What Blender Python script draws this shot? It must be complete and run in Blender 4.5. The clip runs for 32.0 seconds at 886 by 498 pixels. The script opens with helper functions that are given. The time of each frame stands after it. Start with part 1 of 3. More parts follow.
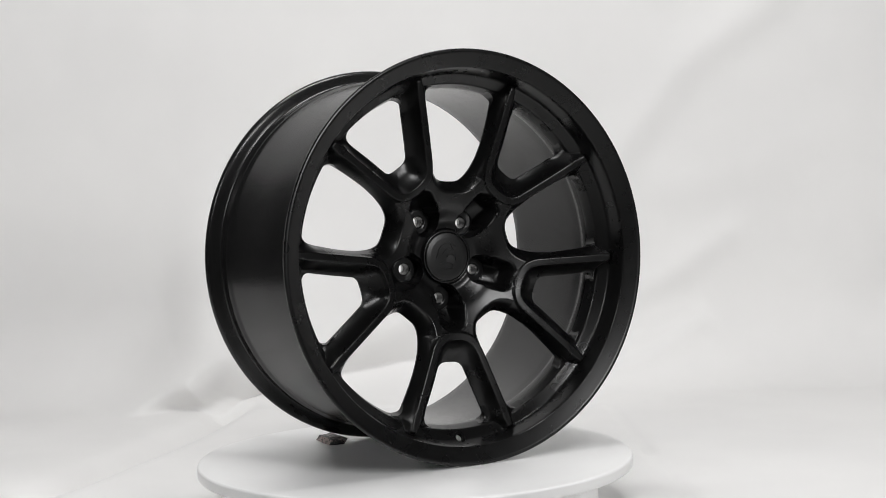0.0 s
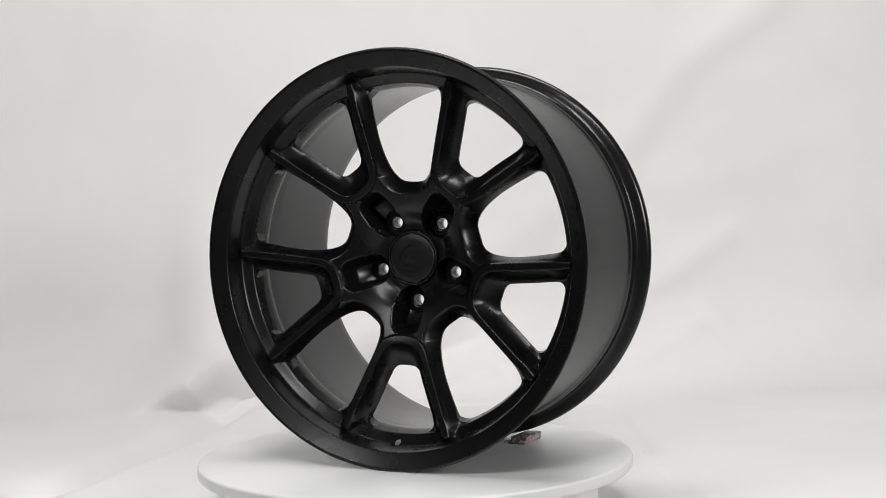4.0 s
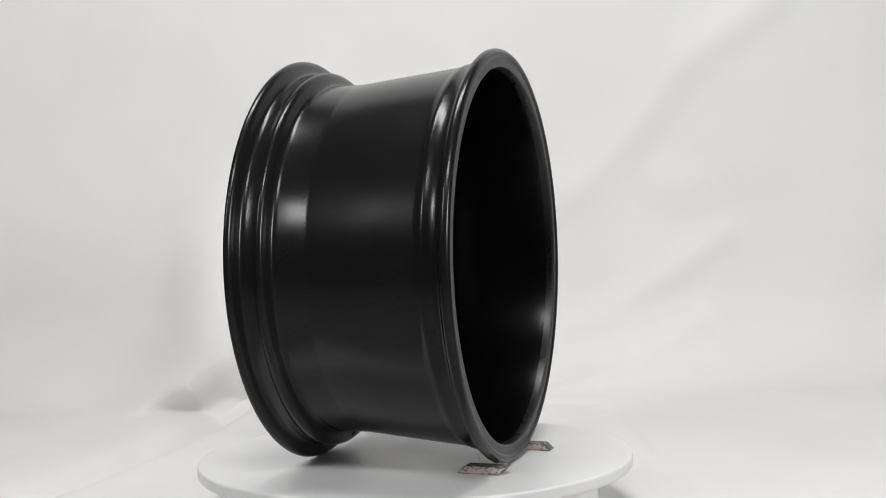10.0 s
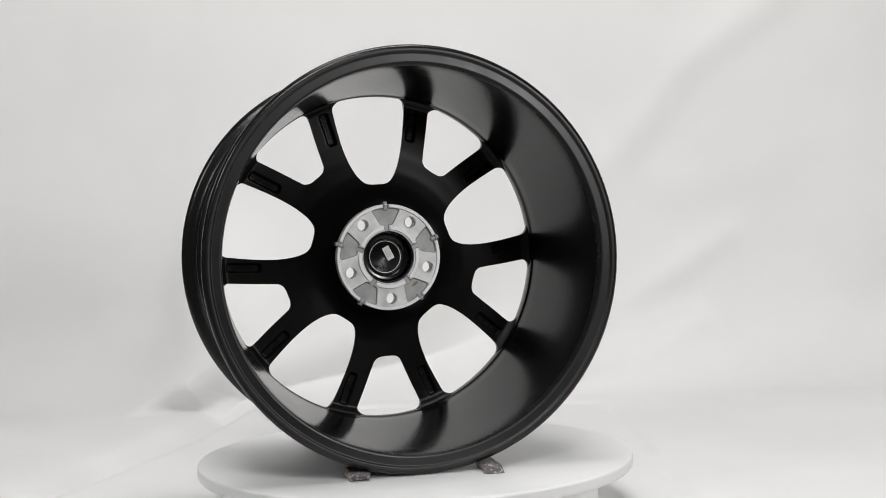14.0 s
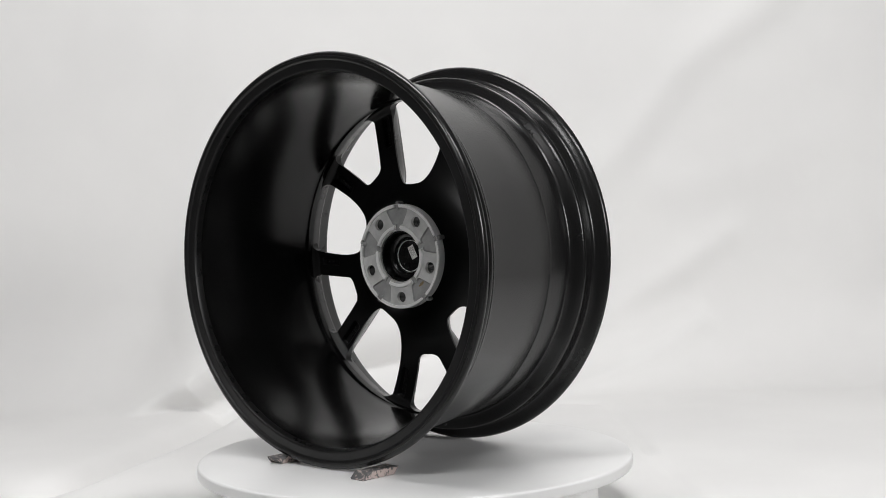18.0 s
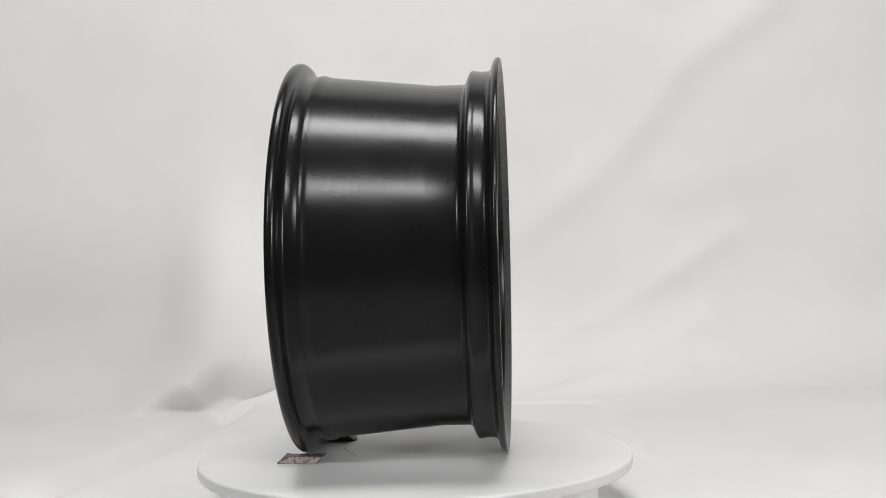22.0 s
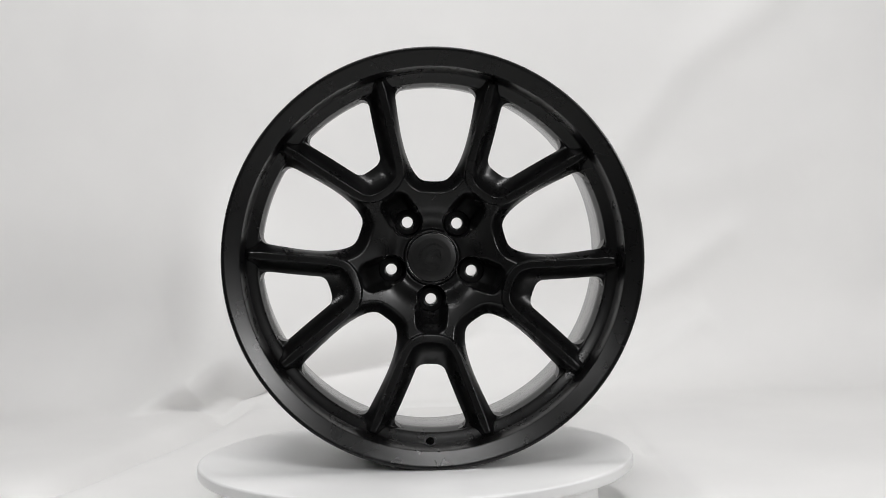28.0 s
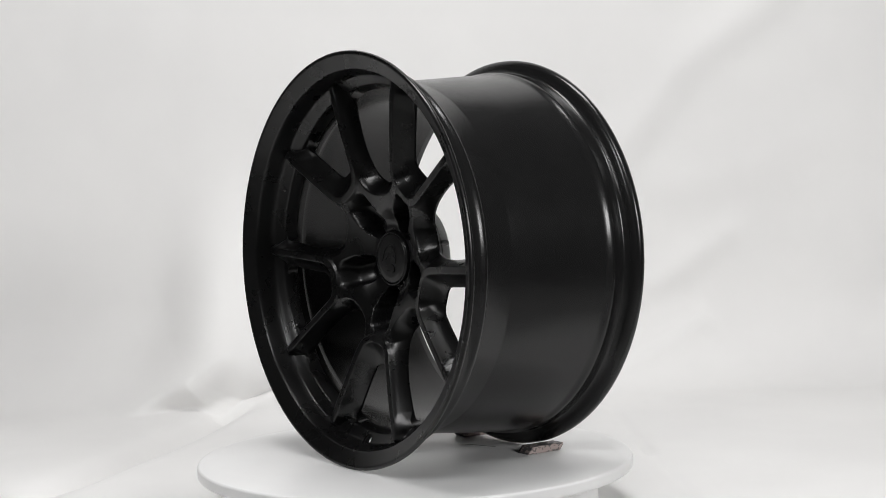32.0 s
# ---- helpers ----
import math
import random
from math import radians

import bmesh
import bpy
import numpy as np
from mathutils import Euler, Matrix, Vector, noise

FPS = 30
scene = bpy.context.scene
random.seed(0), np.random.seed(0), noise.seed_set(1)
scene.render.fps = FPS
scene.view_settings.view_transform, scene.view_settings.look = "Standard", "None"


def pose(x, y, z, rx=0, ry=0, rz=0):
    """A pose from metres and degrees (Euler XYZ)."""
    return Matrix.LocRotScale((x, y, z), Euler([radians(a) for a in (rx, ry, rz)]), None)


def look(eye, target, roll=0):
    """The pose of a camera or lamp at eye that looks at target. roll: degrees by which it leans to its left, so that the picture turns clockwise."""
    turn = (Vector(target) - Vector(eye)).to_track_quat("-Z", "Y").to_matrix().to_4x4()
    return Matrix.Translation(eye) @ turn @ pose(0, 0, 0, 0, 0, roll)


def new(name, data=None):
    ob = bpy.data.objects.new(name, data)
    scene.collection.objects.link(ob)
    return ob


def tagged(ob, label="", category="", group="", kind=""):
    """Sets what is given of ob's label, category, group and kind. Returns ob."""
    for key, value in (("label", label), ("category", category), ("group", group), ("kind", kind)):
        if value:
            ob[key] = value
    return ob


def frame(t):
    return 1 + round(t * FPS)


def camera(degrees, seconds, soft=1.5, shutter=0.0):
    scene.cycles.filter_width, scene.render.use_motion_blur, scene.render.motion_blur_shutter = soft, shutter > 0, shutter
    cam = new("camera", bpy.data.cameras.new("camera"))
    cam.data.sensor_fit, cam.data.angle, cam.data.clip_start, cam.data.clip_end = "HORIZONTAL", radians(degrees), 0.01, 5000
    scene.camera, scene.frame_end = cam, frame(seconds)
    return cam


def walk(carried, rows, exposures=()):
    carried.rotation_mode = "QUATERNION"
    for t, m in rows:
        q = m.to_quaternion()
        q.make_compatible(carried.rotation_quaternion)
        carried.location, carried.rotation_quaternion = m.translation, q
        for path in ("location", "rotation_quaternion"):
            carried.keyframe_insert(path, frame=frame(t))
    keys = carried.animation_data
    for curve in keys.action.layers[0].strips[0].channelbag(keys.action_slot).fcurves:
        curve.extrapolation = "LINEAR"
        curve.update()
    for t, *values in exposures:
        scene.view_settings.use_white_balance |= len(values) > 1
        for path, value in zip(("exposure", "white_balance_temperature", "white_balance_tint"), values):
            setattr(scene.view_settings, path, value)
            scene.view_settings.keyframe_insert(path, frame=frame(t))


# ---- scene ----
# One alloy wheel turns on a white turntable before a white cloth sweep. The disc's top is z = 0, its axis x = y = 0.
cam = camera(38.34, 32.0, soft=0.7)
EYE = pose(0, -1.7765, 0.3308, 88.498, 0, -1.4755) @ pose(0, 0, 0, 0, 0, -1.5009)
walk(cam, [(0.0, EYE), (32.0, EYE)], exposures=[(0.0, 0.03), (1.0, 0.0), (2.0, -0.01), (3.0, 0.0), (4.5, 0.04), (6.0, 0.06), (7.0, 0.04), (8.5, -0.03), (9.5, 0.0),
    (11.0, 0.05), (12.5, 0.03), (14.0, 0.0), (15.5, -0.01), (17.0, 0.0), (18.0, 0.05), (19.0, 0.06), (20.5, 0.0), (22.0, -0.04), (23.0, 0.0), (24.0, 0.06),
    (25.0, 0.03), (26.0, 0.02), (28.0, -0.01), (30.0, 0.02), (32.0, 0.06)])

START, SPEED = 28.80, -13.853        # degrees of the turntable at 0 s, degrees a second

# ---- light ----
world = bpy.data.worlds.new("room")
scene.world = world
world.use_nodes = True
world.node_tree.nodes["Background"].inputs[0].default_value = (1.0, 0.99, 0.97, 1)
world.node_tree.nodes["Background"].inputs[1].default_value = 0.12


def panel(name, eye, target, sx, sy, watts):
    la = bpy.data.lights.new(name, "AREA")
    la.shape, la.size, la.size_y, la.energy, la.color = "RECTANGLE", sx, sy, watts, (1.0, 0.993, 0.995)
    ob = new(name, la)
    ob.matrix_world = look(eye, target)
    return ob


# one long panel overhead, and three softboxes before the set: one high in the middle, one to each side
panel("light_panel_over", (0.0, -0.12, 2.60), (0.0, -0.118, 0.0), 1.36, 0.50, 34)
panel("softbox_high", (0.0, -2.50, 2.72), (-0.1, 0.9, 0.6), 1.40, 0.42, 38.5)
panel("softbox_one", (2.02, -2.52, 1.20), (0, 0.1, 0.35), 0.68, 0.75, 37.5)
panel("softbox_two", (-2.36, -2.42, 2.06), (-0.6, 1.2, 0.9), 0.55, 0.70, 22.5)


# ---- materials ----
def material(name, base, rough=0.5, metal=0.0, spec=0.5):
    m = bpy.data.materials.new(name)
    m.use_nodes = True
    b = m.node_tree.nodes["Principled BSDF"]
    b.inputs["Base Color"].default_value = (*base, 1)
    b.inputs["Roughness"].default_value = rough
    b.inputs["Metallic"].default_value = metal
    b.inputs["Specular IOR Level"].default_value = spec
    return m


def node(m, kind, **values):
    n = m.node_tree.nodes.new(kind)
    for k, v in values.items():
        n.inputs[k].default_value = v
    return n


def noise_of(m, scale, detail=3.0, rough=0.55):
    n = node(m, "ShaderNodeTexNoise", Scale=scale, Detail=detail, Roughness=rough)
    c = m.node_tree.nodes.new("ShaderNodeTexCoord")
    m.node_tree.links.new(c.outputs["Object"], n.inputs["Vector"])
    return n


def ramp_of(m, source, stops):
    r = m.node_tree.nodes.new("ShaderNodeValToRGB")
    while len(r.color_ramp.elements) < len(stops):
        r.color_ramp.elements.new(0.5)
    for e, (at, col) in zip(r.color_ramp.elements, stops):
        e.position, e.color = at, (*col, 1)
    m.node_tree.links.new(source.outputs[0], r.inputs[0])
    return r


def vary(m, scale, a, b, slot="Base Color", detail=4.0, lo=0.35, hi=0.65):
    """Drives a slot of the surface between two values by noise."""
    n = noise_of(m, scale, detail)
    link = m.node_tree.links.new
    surf = m.node_tree.nodes["Principled BSDF"].inputs[slot]
    if slot == "Base Color":
        link(ramp_of(m, n, [(lo, a), (hi, b)]).outputs[0], surf)
    else:
        r = node(m, "ShaderNodeMapRange")
        r.inputs[1].default_value, r.inputs[2].default_value = lo, hi
        r.inputs[3].default_value, r.inputs[4].default_value = a, b
        link(n.outputs[0], r.inputs[0])
        link(r.outputs[0], surf)
    return m


def relief(m, scale, strength, distance=0.001, detail=2.0):
    n = noise_of(m, scale, detail)
    b = node(m, "ShaderNodeBump", Strength=strength, Distance=distance)
    m.node_tree.links.new(n.outputs[0], b.inputs["Height"])
    m.node_tree.links.new(b.outputs[0], m.node_tree.nodes["Principled BSDF"].inputs["Normal"])
    return m


SATIN = vary(vary(material("satin_black_face", (0.0045,) * 3, 0.28, 0, 0.43), 30, 0.265, 0.30, "Roughness"),
                    14, (0.0032, 0.0032, 0.0033), (0.0044, 0.0044, 0.0045))
BARREL = vary(vary(material("satin_black_barrel", (0.004,) * 3, 0.22, 0, 0.37), 22, 0.205, 0.235, "Roughness"),
                     11, (0.0098, 0.0098, 0.0099), (0.0114, 0.0114, 0.0115))
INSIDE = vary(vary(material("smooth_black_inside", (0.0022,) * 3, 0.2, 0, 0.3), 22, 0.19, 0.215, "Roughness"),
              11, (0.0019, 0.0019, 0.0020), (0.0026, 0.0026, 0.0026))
COARSE = relief(vary(vary(material("coarse_black_flange", (0.006,) * 3, 0.38, 0, 0.5), 30, 0.36, 0.42, "Roughness"),
                       14, (0.0058, 0.0058, 0.0059), (0.0074, 0.0074, 0.0075)), 700, 0.07, 0.0002)
REAR = vary(vary(material("dull_black_rear", (0.003,) * 3, 0.36, 0, 0.3), 30, 0.34, 0.39, "Roughness"),
                     14, (0.0028, 0.0028, 0.0029), (0.0038, 0.0038, 0.0039))
CAPMAT = relief(vary(material("matt_black_plastic", (0.007,) * 3, 0.36), 60, 0.33, 0.40, "Roughness"), 1400, 0.05, 0.0001)
GLOSS = vary(material("gloss_black_plastic", (0.006,) * 3, 0.16), 40, 0.12, 0.25, "Roughness")
MACHINED = relief(vary(vary(material("machined_aluminium", (0.62, 0.62, 0.61), 0.40, 0.05), 55, 0.38, 0.52, "Roughness"),
                       35, (0.80, 0.80, 0.795), (0.90, 0.90, 0.89)), 350, 0.05, 0.0002)
FACED = relief(vary(vary(material("faced_aluminium", (0.5, 0.5, 0.49), 0.40, 0.25), 60, 0.34, 0.50, "Roughness"),
                    40, (0.52, 0.52, 0.51), (0.74, 0.74, 0.73)), 500, 0.08, 0.0002)
CAST = relief(vary(vary(material("cast_aluminium", (0.33, 0.33, 0.33), 0.55, 0.3), 70, 0.5, 0.65, "Roughness"),
                   45, (0.31, 0.31, 0.307), (0.42, 0.42, 0.415)), 900, 0.2, 0.0003)
STAIN = vary(material("brown_stain", (0.2, 0.13, 0.06), 0.6), 300, (0.22, 0.17, 0.11), (0.30, 0.21, 0.09))
PAPER = material("white_label", (0.78, 0.77, 0.75), 0.6)
PRINT = material("label_print", (0.08, 0.08, 0.08), 0.6)
DISC = vary(vary(material("white_laminate", (0.8, 0.8, 0.79), 0.32, 0, 0.5), 9, 0.30, 0.37, "Roughness"),
                   5, (0.82, 0.82, 0.815), (0.86, 0.86, 0.855))
CLOTH = relief(vary(material("white_cloth", (0.8, 0.795, 0.785), 0.85, 0, 0.2), 2.2, (0.775, 0.77, 0.762), (0.815, 0.81, 0.80)), 420, 0.12, 0.0008, 3)
CHIPPED = relief(vary(material("chipped_grey_paint", (0.2, 0.2, 0.2), 0.6), 190, (0.10, 0.098, 0.10), (0.40, 0.335, 0.31),
                      detail=5, lo=0.53, hi=0.58), 160, 0.4, 0.0008, 4)
WORN = relief(vary(material("worn_pink_stone", (0.4, 0.32, 0.29), 0.7), 190, (0.12, 0.118, 0.118), (0.47, 0.385, 0.355),
                   detail=6, lo=0.42, hi=0.47), 200, 0.5, 0.0008, 4)
HAIR = material("dark_hair", (0.03, 0.03, 0.03), 0.5)
PALEFLOOR = vary(material("pale_concrete", (0.42, 0.42, 0.41), 0.7), 3, (0.40, 0.40, 0.392), (0.48, 0.48, 0.47))
GREYWALL = vary(material("dark_wall", (0.04, 0.04, 0.04), 0.9), 3, (0.035, 0.035, 0.035), (0.05, 0.05, 0.049))


# ---- helpers of this scene ----
def mesh_of(name, verts, faces, mats, smooth=True, angle=None, index=None):
    me = bpy.data.meshes.new(name)
    me.from_pydata([tuple(v) for v in verts], [], [tuple(f) for f in faces])
    for m in mats if isinstance(mats, (list, tuple)) else [mats]:
        me.materials.append(m)
    if index is not None:
        me.polygons.foreach_set("material_index", np.asarray(index, dtype=np.int32))
    me.polygons.foreach_set("use_smooth", [smooth] * len(me.polygons))
    if angle:
        me.set_sharp_from_angle(angle=radians(angle))
    me.update()
    return me


def child(name, me, parent, label=""):
    ob = new(name, me)
    ob.parent = parent
    if label:
        tagged(ob, label)
    return ob


def part(name, bm, mat, parent, label="", smooth=True, angle=35):
    me = bpy.data.meshes.new(name)
    bmesh.ops.recalc_face_normals(bm, faces=bm.faces)
    bm.to_mesh(me)
    bm.free()
    me.materials.append(mat)
    me.polygons.foreach_set("use_smooth", [smooth] * len(me.polygons))
    if smooth:
        me.set_sharp_from_angle(angle=radians(angle))
    return child(name, me, parent, label) if parent else new(name, me)


def box(sx, sy, sz, bevel=0.0, segments=2, at=(0, 0, 0)):
    bm = bmesh.new()
    bmesh.ops.create_cube(bm, size=1)
    bmesh.ops.scale(bm, vec=(sx, sy, sz), verts=bm.verts)
    if bevel:
        bmesh.ops.bevel(bm, geom=bm.edges[:], offset=bevel, segments=segments, profile=0.6, affect="EDGES")
    bmesh.ops.translate(bm, vec=at, verts=bm.verts)
    return bm


def lathe(profile, count, closed=True):
    """Verts and faces of a profile of (radius, depth) turned about the y axis."""
    n = len(profile)
    prof = np.array(profile)
    a = np.linspace(0, 2 * np.pi, count, endpoint=False)
    v = np.empty((count, n, 3))
    v[:, :, 0] = np.cos(a)[:, None] * prof[None, :, 0]
    v[:, :, 1] = prof[None, :, 1]
    v[:, :, 2] = np.sin(a)[:, None] * prof[None, :, 0]
    faces = []
    for i in range(count):
        j = (i + 1) % count
        for k in range(n if closed else n - 1):
            l = (k + 1) % n
            faces.append((i * n + k, j * n + k, j * n + l, i * n + l))
    return v.reshape(-1, 3), faces


def rounded(points, radius=0.001, steps=3):
    """A closed profile with each corner rounded."""
    out, n = [], len(points)
    for i in range(n):
        a, b, c = (np.array(points[(i + k - 1) % n], float) for k in range(3))
        la, lc = np.linalg.norm(a - b), np.linalg.norm(c - b)
        p, q = b + (a - b) / la * min(radius, la * 0.4), b + (c - b) / lc * min(radius, lc * 0.4)
        for k in range(steps + 1):
            t = k / steps
            out.append(tuple((1 - t) ** 2 * p + 2 * t * (1 - t) * b + t * t * q))
    return out


def bored(me, cutters):
    """The mesh with cylinders (pose, radius, length) cut out of it."""
    ob = new("blank", me)
    tools = []
    for m, r, l in cutters:
        bm = bmesh.new()
        bmesh.ops.create_cone(bm, cap_ends=True, segments=32, radius1=r, radius2=r, depth=l)
        t = bpy.data.meshes.new("drill")
        bm.to_mesh(t)
        bm.free()
        drill = new("drill", t)
        drill.matrix_world = m
        mod = ob.modifiers.new("cut", "BOOLEAN")
        mod.object, mod.operation, mod.solver = drill, "DIFFERENCE", "EXACT"
        tools.append(drill)
    bpy.context.view_layer.update()
    done = bpy.data.meshes.new_from_object(ob.evaluated_get(bpy.context.evaluated_depsgraph_get()))
    for o in (ob, *tools):
        bpy.data.objects.remove(o)
    return done


def letters(words, high, deep):
    """A mesh of raised letters: x along the line, z out of it."""
    cu = bpy.data.curves.new("letters", "FONT")
    cu.body, cu.size, cu.extrude, cu.align_x, cu.align_y, cu.offset = words, high * 1.4, deep / 2, "CENTER", "CENTER", 0.00012
    cu.resolution_u = 3
    ob = new("letters", cu)
    bpy.context.view_layer.update()
    me = bpy.data.meshes.new_from_object(ob.evaluated_get(bpy.context.evaluated_depsgraph_get()))
    bpy.data.objects.remove(ob)
    me.materials.clear()
    me.materials.append(SATIN)
    return me


def smooth_step(x):
    x = np.clip(x, 0, 1)
    return x * x * (3 - 2 * x)


def curve_table(points, blur=0.006):
    """A smooth function through (x, y) points."""
    p = np.array(sorted(points))
    x = np.arange(p[0, 0] - 0.03, p[-1, 0] + 0.03, 0.0005)
    y = np.interp(x, p[:, 0], p[:, 1])
    k = np.exp(-0.5 * (np.arange(-3 * blur, 3 * blur + 1e-9, 0.0005) / (blur / 1.5)) ** 2)
    pad = len(k) // 2
    y = np.convolve(np.pad(y, pad, mode="edge"), k / k.sum(), mode="same")[pad:-pad]
    return lambda v: np.interp(v, x, y)


def spline(points, step=0.0015, power=0.5):
    """Points at even steps on a smooth open curve through the given ones."""
    p = np.array(points, float)
    p = np.vstack([2 * p[0] - p[1], p, 2 * p[-1] - p[-2]])
    out = []
    for i in range(1, len(p) - 2):
        a, b, c, d = p[i - 1:i + 3]
        for t in np.linspace(0, 1, 24, endpoint=False):
            out.append(0.5 * (2 * b + (c - a) * t + (2 * a - 5 * b + 4 * c - d) * t * t + (3 * b - a - 3 * c + d) * t ** 3))
    out = np.array(out + [p[-2]])
    s = np.r_[0, np.cumsum(np.linalg.norm(np.diff(out, axis=0), axis=1))]
    q = np.linspace(0, s[-1], max(2, int(round(s[-1] / step)) + 1))
    return np.stack([np.interp(q, s, out[:, 0]), np.interp(q, s, out[:, 1])], 1)


def away(pts, line):
    """Distance of each point from a polyline."""
    a, b = line[:-1], line[1:]
    d = b - a
    best = np.full(len(pts), 9.0)
    for k in range(len(a)):
        t = np.clip(((pts - a[k]) @ d[k]) / max(1e-12, d[k] @ d[k]), 0, 1)
        best = np.minimum(best, np.linalg.norm(pts - a[k] - t[:, None] * d[k], axis=1))
    return best


# ---- the place: cloth sweep, added side screen for bounce light, dark room behind the camera ----
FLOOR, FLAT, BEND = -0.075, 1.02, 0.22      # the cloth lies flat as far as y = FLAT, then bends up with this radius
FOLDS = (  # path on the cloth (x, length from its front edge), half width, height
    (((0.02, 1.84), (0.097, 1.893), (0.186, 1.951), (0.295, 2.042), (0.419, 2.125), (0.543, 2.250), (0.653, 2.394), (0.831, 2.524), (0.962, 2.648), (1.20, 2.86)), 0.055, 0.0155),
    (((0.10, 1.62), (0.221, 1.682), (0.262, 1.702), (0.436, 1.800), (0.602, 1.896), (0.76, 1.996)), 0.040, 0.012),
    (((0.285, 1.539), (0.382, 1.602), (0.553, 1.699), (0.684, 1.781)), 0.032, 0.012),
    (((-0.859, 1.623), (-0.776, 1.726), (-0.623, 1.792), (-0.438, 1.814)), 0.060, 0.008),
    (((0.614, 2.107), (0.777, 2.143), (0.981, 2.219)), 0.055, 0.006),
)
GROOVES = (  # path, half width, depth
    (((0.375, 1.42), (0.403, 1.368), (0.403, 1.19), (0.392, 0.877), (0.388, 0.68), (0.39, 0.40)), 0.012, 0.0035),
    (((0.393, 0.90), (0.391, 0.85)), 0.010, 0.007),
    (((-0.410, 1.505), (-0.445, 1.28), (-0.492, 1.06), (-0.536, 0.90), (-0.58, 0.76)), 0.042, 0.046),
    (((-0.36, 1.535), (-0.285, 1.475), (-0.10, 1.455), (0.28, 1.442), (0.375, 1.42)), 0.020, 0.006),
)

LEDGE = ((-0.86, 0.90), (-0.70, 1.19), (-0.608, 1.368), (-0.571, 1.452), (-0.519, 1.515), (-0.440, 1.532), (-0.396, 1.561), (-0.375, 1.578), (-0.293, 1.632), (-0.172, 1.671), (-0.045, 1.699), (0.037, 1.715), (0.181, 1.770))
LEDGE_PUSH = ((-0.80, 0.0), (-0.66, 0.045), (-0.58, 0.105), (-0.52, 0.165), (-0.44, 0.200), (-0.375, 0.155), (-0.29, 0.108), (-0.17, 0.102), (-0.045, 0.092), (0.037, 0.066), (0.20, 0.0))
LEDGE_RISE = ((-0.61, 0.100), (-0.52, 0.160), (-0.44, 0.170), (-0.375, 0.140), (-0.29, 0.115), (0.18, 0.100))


def sweep():
    """The cloth: it lies flat under the turntable, then curves up into a wall, with folds."""
    steps = np.r_[np.arange(0.2, 1.2, 0.025), np.arange(1.2, 1.44, 0.007), np.arange(1.443, 1.66, 0.0035), np.arange(1.663, 1.9, 0.008), np.arange(1.9, 2.7, 0.014), np.arange(2.7, 4.4, 0.04)]
    turn = np.clip((steps - 0.5 - FLAT) / BEND, 0, np.pi / 2)
    up = np.maximum(steps - 0.5 - FLAT - BEND * np.pi / 2, 0)
    py = -0.5 + np.minimum(steps, 0.5 + FLAT) + BEND * np.sin(turn)
    pz = FLOOR + BEND * (1 - np.cos(turn)) + up
    xs = np.r_[np.arange(-2.0, -0.795, 0.04), np.arange(-0.785, -0.505, 0.008), np.arange(-0.5, -0.285, 0.004), np.arange(-0.28, -0.205, 0.008), np.arange(-0.195, 0.995, 0.012), np.arange(1.02, 2.25, 0.04)]
    X, S = np.meshgrid(xs, steps, indexing="ij")
    sheet = np.stack([X.ravel(), S.ravel()], 1)
    h = np.zeros(len(sheet))
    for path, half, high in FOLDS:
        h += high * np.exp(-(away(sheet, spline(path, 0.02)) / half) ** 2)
    slow = np.array([noise.noise((x * 1.3, s * 1.3, 0.3)) for x, s in sheet])
    fine = np.array([noise.noise((x * 5, s * 5, 4.1)) for x, s in sheet])
    h += (0.010 * slow + 0.0014 * fine) * smooth_step((sheet[:, 1] - 1.45) / 0.3)
    h += 0.0010 * fine
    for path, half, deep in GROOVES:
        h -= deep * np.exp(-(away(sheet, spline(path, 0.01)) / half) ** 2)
    # it sinks a little beyond the low platform under it
    h -= 0.010 * smooth_step((-0.40 - 0.12 * (1.5 - sheet[:, 1]) - sheet[:, 0]) / 0.09) * smooth_step((1.68 - sheet[:, 1]) / 0.2)
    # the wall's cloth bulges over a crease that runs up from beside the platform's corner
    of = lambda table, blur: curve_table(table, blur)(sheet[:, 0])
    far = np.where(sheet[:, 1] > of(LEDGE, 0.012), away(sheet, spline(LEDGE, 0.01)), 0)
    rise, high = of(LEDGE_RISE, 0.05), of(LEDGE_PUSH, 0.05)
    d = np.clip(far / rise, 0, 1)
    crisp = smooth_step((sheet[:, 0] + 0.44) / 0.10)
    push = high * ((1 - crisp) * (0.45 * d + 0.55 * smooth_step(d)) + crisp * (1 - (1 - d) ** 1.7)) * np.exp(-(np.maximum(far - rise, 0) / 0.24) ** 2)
    push = push.reshape(X.shape)
    h = h.reshape(X.shape)
    verts = np.stack([X, py[None] - h * np.sin(turn)[None] - push, pz[None] + h * np.cos(turn)[None]], -1).reshape(-1, 3)
    n, m = X.shape
    faces = [(i * m + k, (i + 1) * m + k, (i + 1) * m + k + 1, i * m + k + 1) for i in range(n - 1) for k in range(m - 1)]
    ob = new("backdrop", mesh_of("backdrop", verts, faces, CLOTH))
    tagged(ob, "white cloth sweep hanging in soft folds behind the turntable", "backdrop", kind="structure")


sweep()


def wall(name, sx, sy, sz, at, mat, label):
    ob = part(name, box(sx, sy, sz, 0.004), mat, None)
    ob.location = at
    tagged(ob, label, name.split("_")[0], kind="structure")


